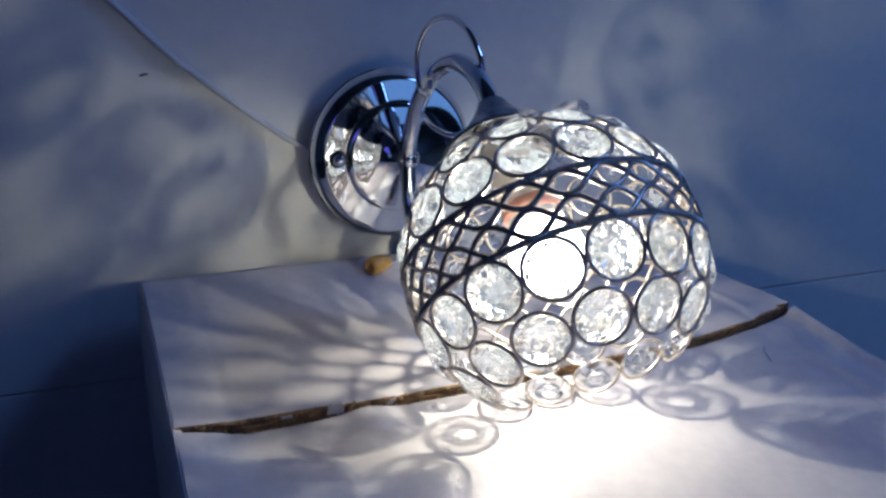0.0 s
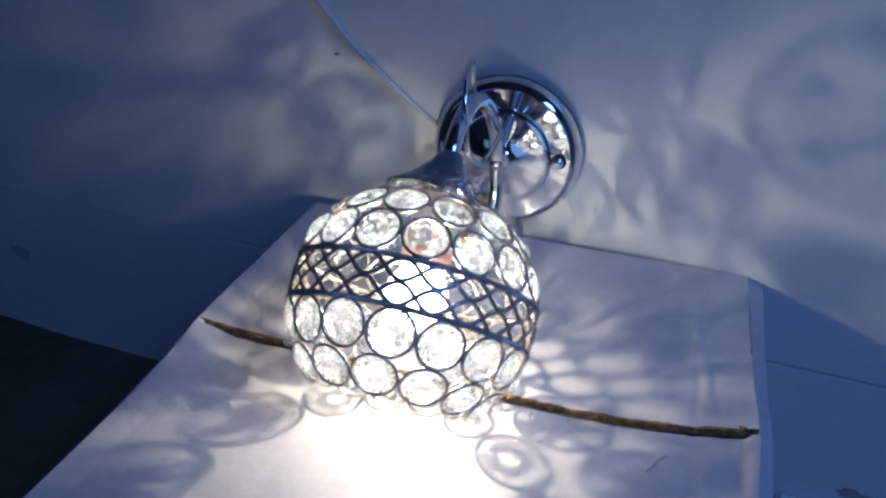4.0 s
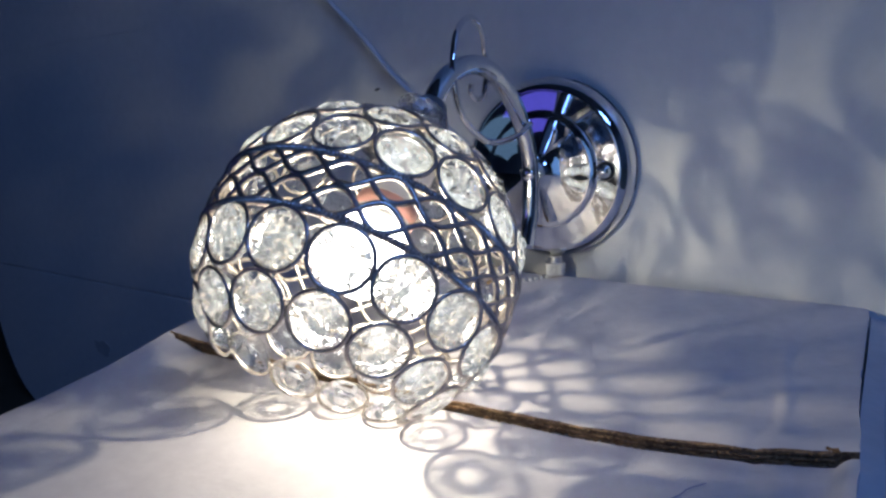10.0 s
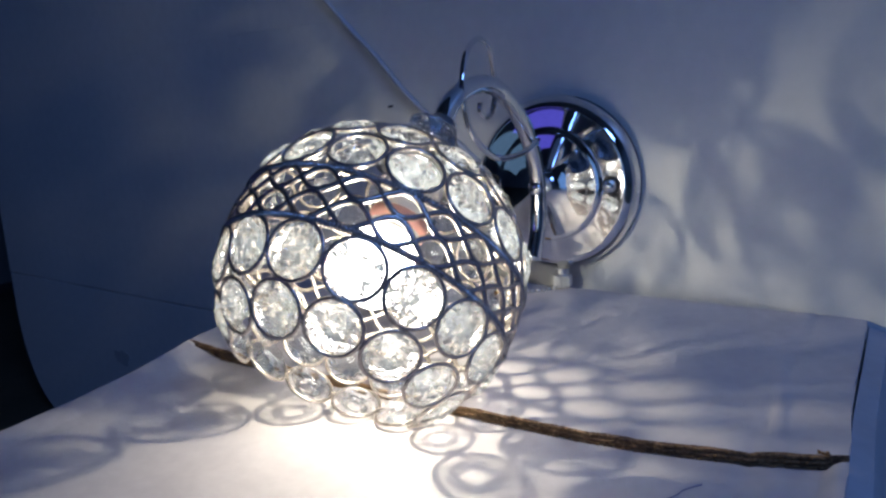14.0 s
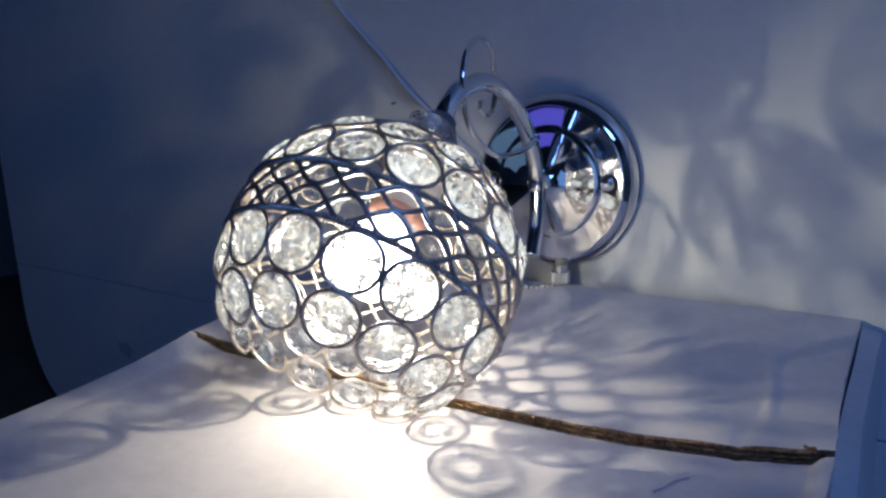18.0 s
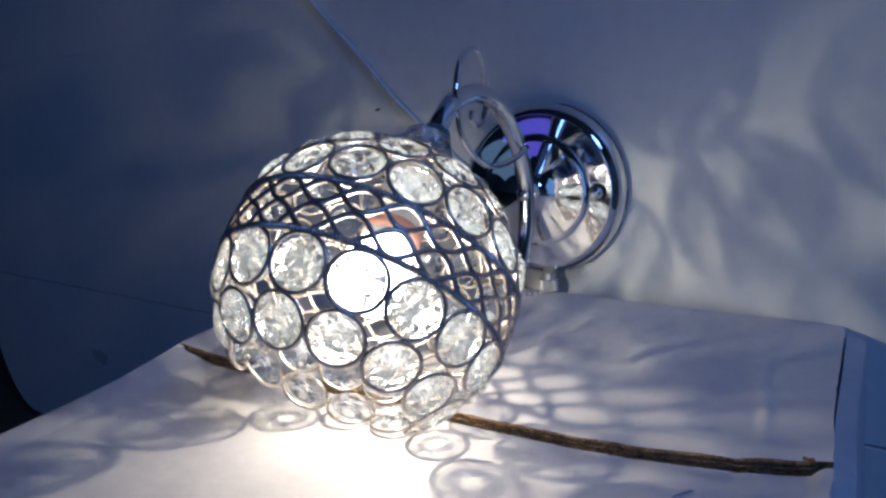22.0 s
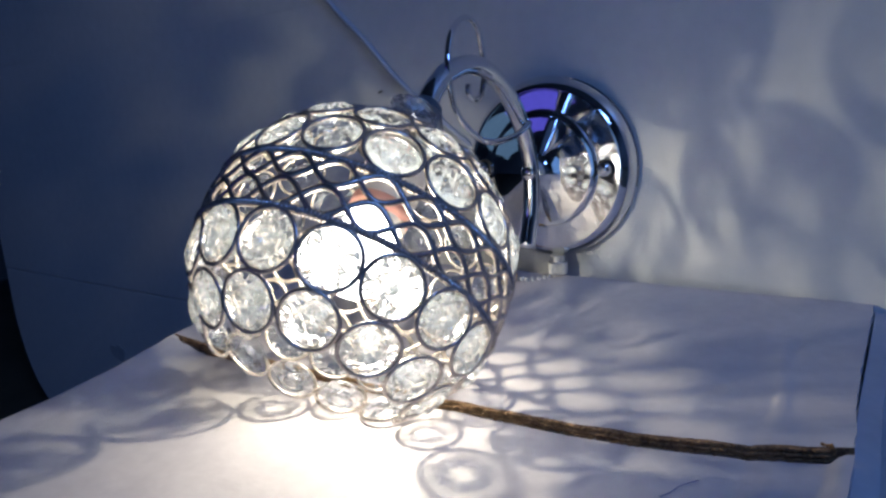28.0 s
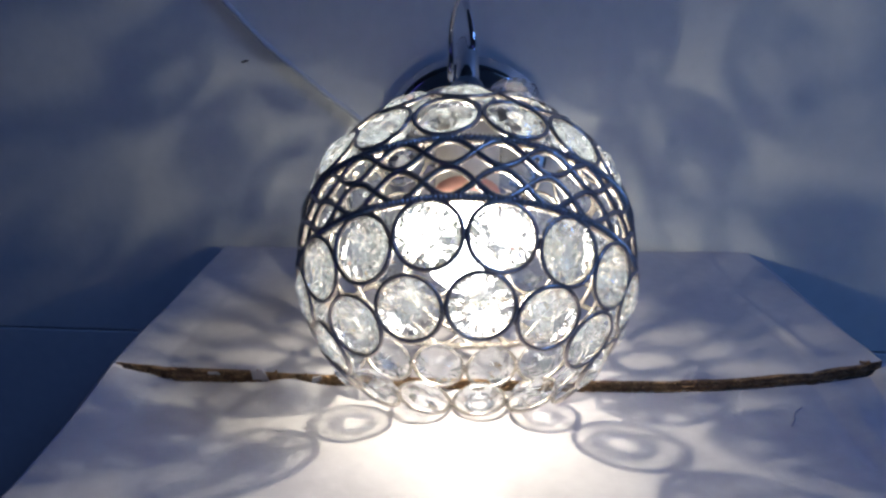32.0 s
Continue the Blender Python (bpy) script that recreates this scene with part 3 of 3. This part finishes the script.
def crystal_mesh(r, h, mats):
    """A round brilliant: table, star, kite and girdle facets outside, a faceted cone inside."""
    bm = bmesh.new()
    n = 10
    table = [bm.verts.new((0.46 * r * math.cos(a), 0.46 * r * math.sin(a), h * 0.80)) for a in (2 * math.pi * (i + 0.5) / n for i in range(n))]
    mid = [bm.verts.new((0.76 * r * math.cos(a), 0.76 * r * math.sin(a), h * 0.56)) for a in (2 * math.pi * i / n for i in range(n))]
    top, low = ([bm.verts.new((r * math.cos(a), r * math.sin(a), z)) for a in (2 * math.pi * i / (2 * n) for i in range(2 * n))] for z in (h * 0.12, -h * 0.12))
    deep = [bm.verts.new((0.62 * r * math.cos(a), 0.62 * r * math.sin(a), -h * 0.80)) for a in (2 * math.pi * (i + 0.5) / n for i in range(n))]
    flat = [bm.verts.new((0.30 * r * math.cos(a), 0.30 * r * math.sin(a), -h * 1.10)) for a in (2 * math.pi * i / n for i in range(n))]
    bm.faces.new(table)
    bm.faces.new(flat[::-1])
    for i in range(n):
        j = (i + 1) % n
        for f in ((table[i], mid[j], table[j]), (table[i], mid[i], top[2 * i + 1], mid[j]), (mid[i], top[2 * i], top[2 * i + 1]), (mid[i], top[2 * i - 1], top[2 * i]),
                  (low[2 * i], deep[i], low[2 * i + 1]), (low[2 * i + 1], deep[i], low[(2 * i + 2) % (2 * n)]), (deep[i], deep[i - 1], low[2 * i]),
                  (deep[i], flat[i], deep[i - 1]), (deep[i], flat[j], flat[i])):
            bm.faces.new(f).material_index = 1
    for i in range(2 * n):
        j = (i + 1) % (2 * n)
        bm.faces.new((top[i], top[j], low[j], low[i])).material_index = 1
    bmesh.ops.recalc_face_normals(bm, faces=bm.faces)
    return link_mesh("crystal", bm, mats, False)


PIN = bmesh.new()
sweep([Vector((-0.0124, 0, -0.0004)), Vector((-0.0100, 0, -0.0010))], 0.00028, 6, False, PIN)
sweep([Vector((0.0100, 0, -0.0010)), Vector((0.0124, 0, -0.0004))], 0.00028, 6, False, PIN)
PIN_MESH = link_mesh("pin", PIN, STEEL)
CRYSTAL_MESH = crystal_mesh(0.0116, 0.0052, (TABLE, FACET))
WISP_MESH = crystal_mesh(0.0116, 0.0052, (WISP_TABLE, WISP_FACET))
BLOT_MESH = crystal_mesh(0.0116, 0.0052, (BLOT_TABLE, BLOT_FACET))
RING_CAST_MESH = crystal_mesh(0.0116, 0.0052, (RING_CAST_TABLE, RING_CAST_FACET))
ROWS_OF_RINGS = ((20.1, 16, -6.0, 1.0), (40.2, 13, -0.4, 0.98), (59.5, 7, -17.4, 0.95), (-21.4, 16, -10.6, 1.0), (-41.5, 13, 7.0, 0.98))
for lat, count, first, scale in ROWS_OF_RINGS:
    for i in range(count):
        at = tangent(lat + random.uniform(-0.5, 0.5), first + 360 * i / count) @ pose(0, 0, 0, random.uniform(-3, 3), random.uniform(-3, 3), 0)
        proud = Matrix.Translation((0, 0.002, 0.0055)) @ pose(0, 0, 0, -24, 0, 0) if lat > 50 and i == 1 else Matrix()
        # row and number pick the light pattern that the stone throws on wall or box
        for mesh, name in ((RING_MESH, "ring"), ((RING_CAST_MESH if 4 <= i <= 8 else BLOT_MESH) if lat < -35 else WISP_MESH if 0 < lat < 50 else CRYSTAL_MESH, "crystal"), (PIN_MESH, "pin")):
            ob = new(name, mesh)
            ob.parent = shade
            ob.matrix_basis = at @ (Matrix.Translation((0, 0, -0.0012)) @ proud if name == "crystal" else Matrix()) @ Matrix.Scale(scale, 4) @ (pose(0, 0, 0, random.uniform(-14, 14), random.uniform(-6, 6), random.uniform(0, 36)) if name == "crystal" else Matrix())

LINK = bmesh.new()
bmesh.ops.create_uvsphere(LINK, u_segments=8, v_segments=6, radius=0.0014)
LINK_MESH = link_mesh("solder_joint", LINK, STEEL)
for lat, count, first, scale in ROWS_OF_RINGS:
    for i in range(count):
        ob = new("solder_joint", LINK_MESH)
        ob.parent = shade
        ob.location = on_ball(lat, first + 360 * (i + 0.5) / count, RADIUS - 0.0002)
for row in (1, -1):
    for i in range(24):
        ob = new("solder_joint", LINK_MESH)
        ob.parent = shade
        ob.location = on_ball(MID + row * (TOP_HOOP - LOW_HOOP) / 4, 15 * i + 7.5 - 4.3, RADIUS)
holder = part("lamp_holder", lathe([(0.0, 0.070), (0.0150, 0.070), (0.0152, 0.060), (0.0150, 0.0400), (0.0148, 0.0240), (0.0140, 0.0222), (0.0, 0.0212)], 32), SOCKET, lamp, at=SHADE)
sharp(holder)
part("orange_band", lathe([(0.0147, 0.0260), (0.0152, 0.0260), (0.0153, 0.0335), (0.0148, 0.0335)], 32), RED, holder, "orange-red printed band")
part("bulb", lathe([(0.0, -0.0150), (0.0085, -0.0136), (0.0150, -0.0080), (0.0185, -0.0005), (0.0192, 0.0065), (0.0176, 0.0130), (0.0146, 0.0185), (0.0120, 0.0222)], 32), BULB, lamp, "glowing frosted bulb", at=SHADE)

# pull switch under the plate, its ball chain and wooden end
collar = lathe([(0.0, 0.0), (0.0050, 0.0), (0.0062, 0.0008), (0.0062, 0.0085), (0.0050, 0.0092), (0.0050, 0.0135), (0.0, 0.0135)], 48)
for v in collar.verts:
    if math.hypot(v.co.x, v.co.y) > 0.0060:
        k = 1 + 0.13 * (round(math.atan2(v.co.y, v.co.x) / (2 * math.pi) * 48) % 2)
        v.co.x, v.co.y = v.co.x * k, v.co.y * k
switch = part("switch_collar", collar, NICKEL, lamp, "knurled nickel switch collar", smooth=False, at=Matrix.Translation(local((0.001, -0.0195, 0.0048))))
chain_line = smooth_line([(0.001, -0.0195, 0.0050), (-0.003, -0.0245, 0.0040), (-0.008, -0.0305, 0.0034), (-0.0135, -0.0370, 0.0034), (-0.0185, -0.0420, 0.0050)], 8)
BEAD = bmesh.new()
bmesh.ops.create_uvsphere(BEAD, u_segments=10, v_segments=6, radius=0.0016)
BEAD_MESH = link_mesh("chain_bead", BEAD, NICKEL)
for k in range(0, len(chain_line), 4):
    ob = new("chain_bead", BEAD_MESH)
    ob.parent = switch
    ob.location = local(chain_line[k]) - switch.matrix_basis.translation
pull = frame_matrix(local((-0.0182, -0.0417, 0.0068)) - switch.matrix_basis.translation, Vector((0.56, -0.83, 0)).normalized(), UP.copy(), Vector((-0.83, -0.56, 0)).normalized())
part("pull_end", lathe([(0.0, 0.0), (0.0030, 0.0), (0.0046, 0.0022), (0.0060, 0.0080), (0.0067, 0.0130), (0.0062, 0.0185), (0.0046, 0.0206), (0.0030, 0.0202), (0.0026, 0.0160), (0.0, 0.0160)], 20), WOOD, switch,
     "yellow wooden pull end", at=pull)

# ---- cable ----
cable_line = smooth_line([(-0.050, -0.0035, 0.0735), (-0.070, -0.003, 0.0845), (-0.084, -0.003, 0.0925), (-0.120, -0.003, 0.1195), (-0.153, -0.003, 0.1465), (-0.184, -0.003, 0.1780), (-0.225, -0.003, 0.2150), (-0.30, -0.003, 0.288),
                          (-0.42, -0.003, 0.41), (-0.60, -0.003, 0.60)], 8)
tagged(new("cable", link_mesh("cable", sweep(cable_line, 0.0022, 10), CABLE)), "thin white cable running up the wall from the lamp", "cable")


# ---- marks ----
def blot(name, centre, size, seed, mat, label, category, normal="y", turn=0):
    """A thin uneven mark lying on a surface."""
    bm = bmesh.new()
    n = 28
    rim = []
    for i in range(n):
        a = 2 * math.pi * i / n
        r = 1 + 0.55 * noise.noise(Vector((math.cos(a) * 1.5, math.sin(a) * 1.5, seed)))
        rim.append((r * math.cos(a) * size[0], r * math.sin(a) * size[1]))
    face = bm.faces.new([bm.verts.new((x, -0.0006, z)) for x, z in rim])
    got = bmesh.ops.extrude_face_region(bm, geom=[face])
    for v in got["geom"]:
        if isinstance(v, bmesh.types.BMVert):
            v.co.y += 0.0005
    bmesh.ops.recalc_face_normals(bm, faces=bm.faces)
    ob = new(name, link_mesh(name, bm, mat, False))
    ob.matrix_world = pose(*centre, 0, turn, 0)
    return tagged(ob, label, category)


blot("wall_nick", (-0.172, 0, 0.135), (0.0026, 0.0009), 4.0, HOLE, "tiny dark nick in the white wall", "mark", turn=-12)
blot("scuff_mark", (0.42, 0, -0.125), (0.020, 0.007), 1.0, STAIN, "grey scuff on the lower white wall", "stain", turn=-18)
blot("scuff_mark", (0.31, 0, -0.18), (0.012, 0.005), 2.0, STAIN, "small grey scuff just above the base strip", "stain")
blot("scuff_mark", (-0.672, 0, -0.177), (0.020, 0.009), 3.0, FAINT, "faint grey scuff on the lower white wall", "stain")


def box_point(x, v, lift=0.0):
    return BOX @ Vector((x, -v, flap_height(x, v) + lift))


back = BOX.inverted() @ Vector((0.165, -0.2145, 0))
stroke = [box_point(back.x + dx, -back.y + dv, 0.0004) for dx, dv in ((-0.004, 0.009), (-0.001, 0.0045), (0.0005, 0.0), (0.004, -0.004), (0.006, -0.006))]
tagged(new("pen_mark", link_mesh("pen_mark", sweep(smooth_line(stroke, 5), 0.00027, 6), INK)), "short blue pen stroke on the white box", "mark")
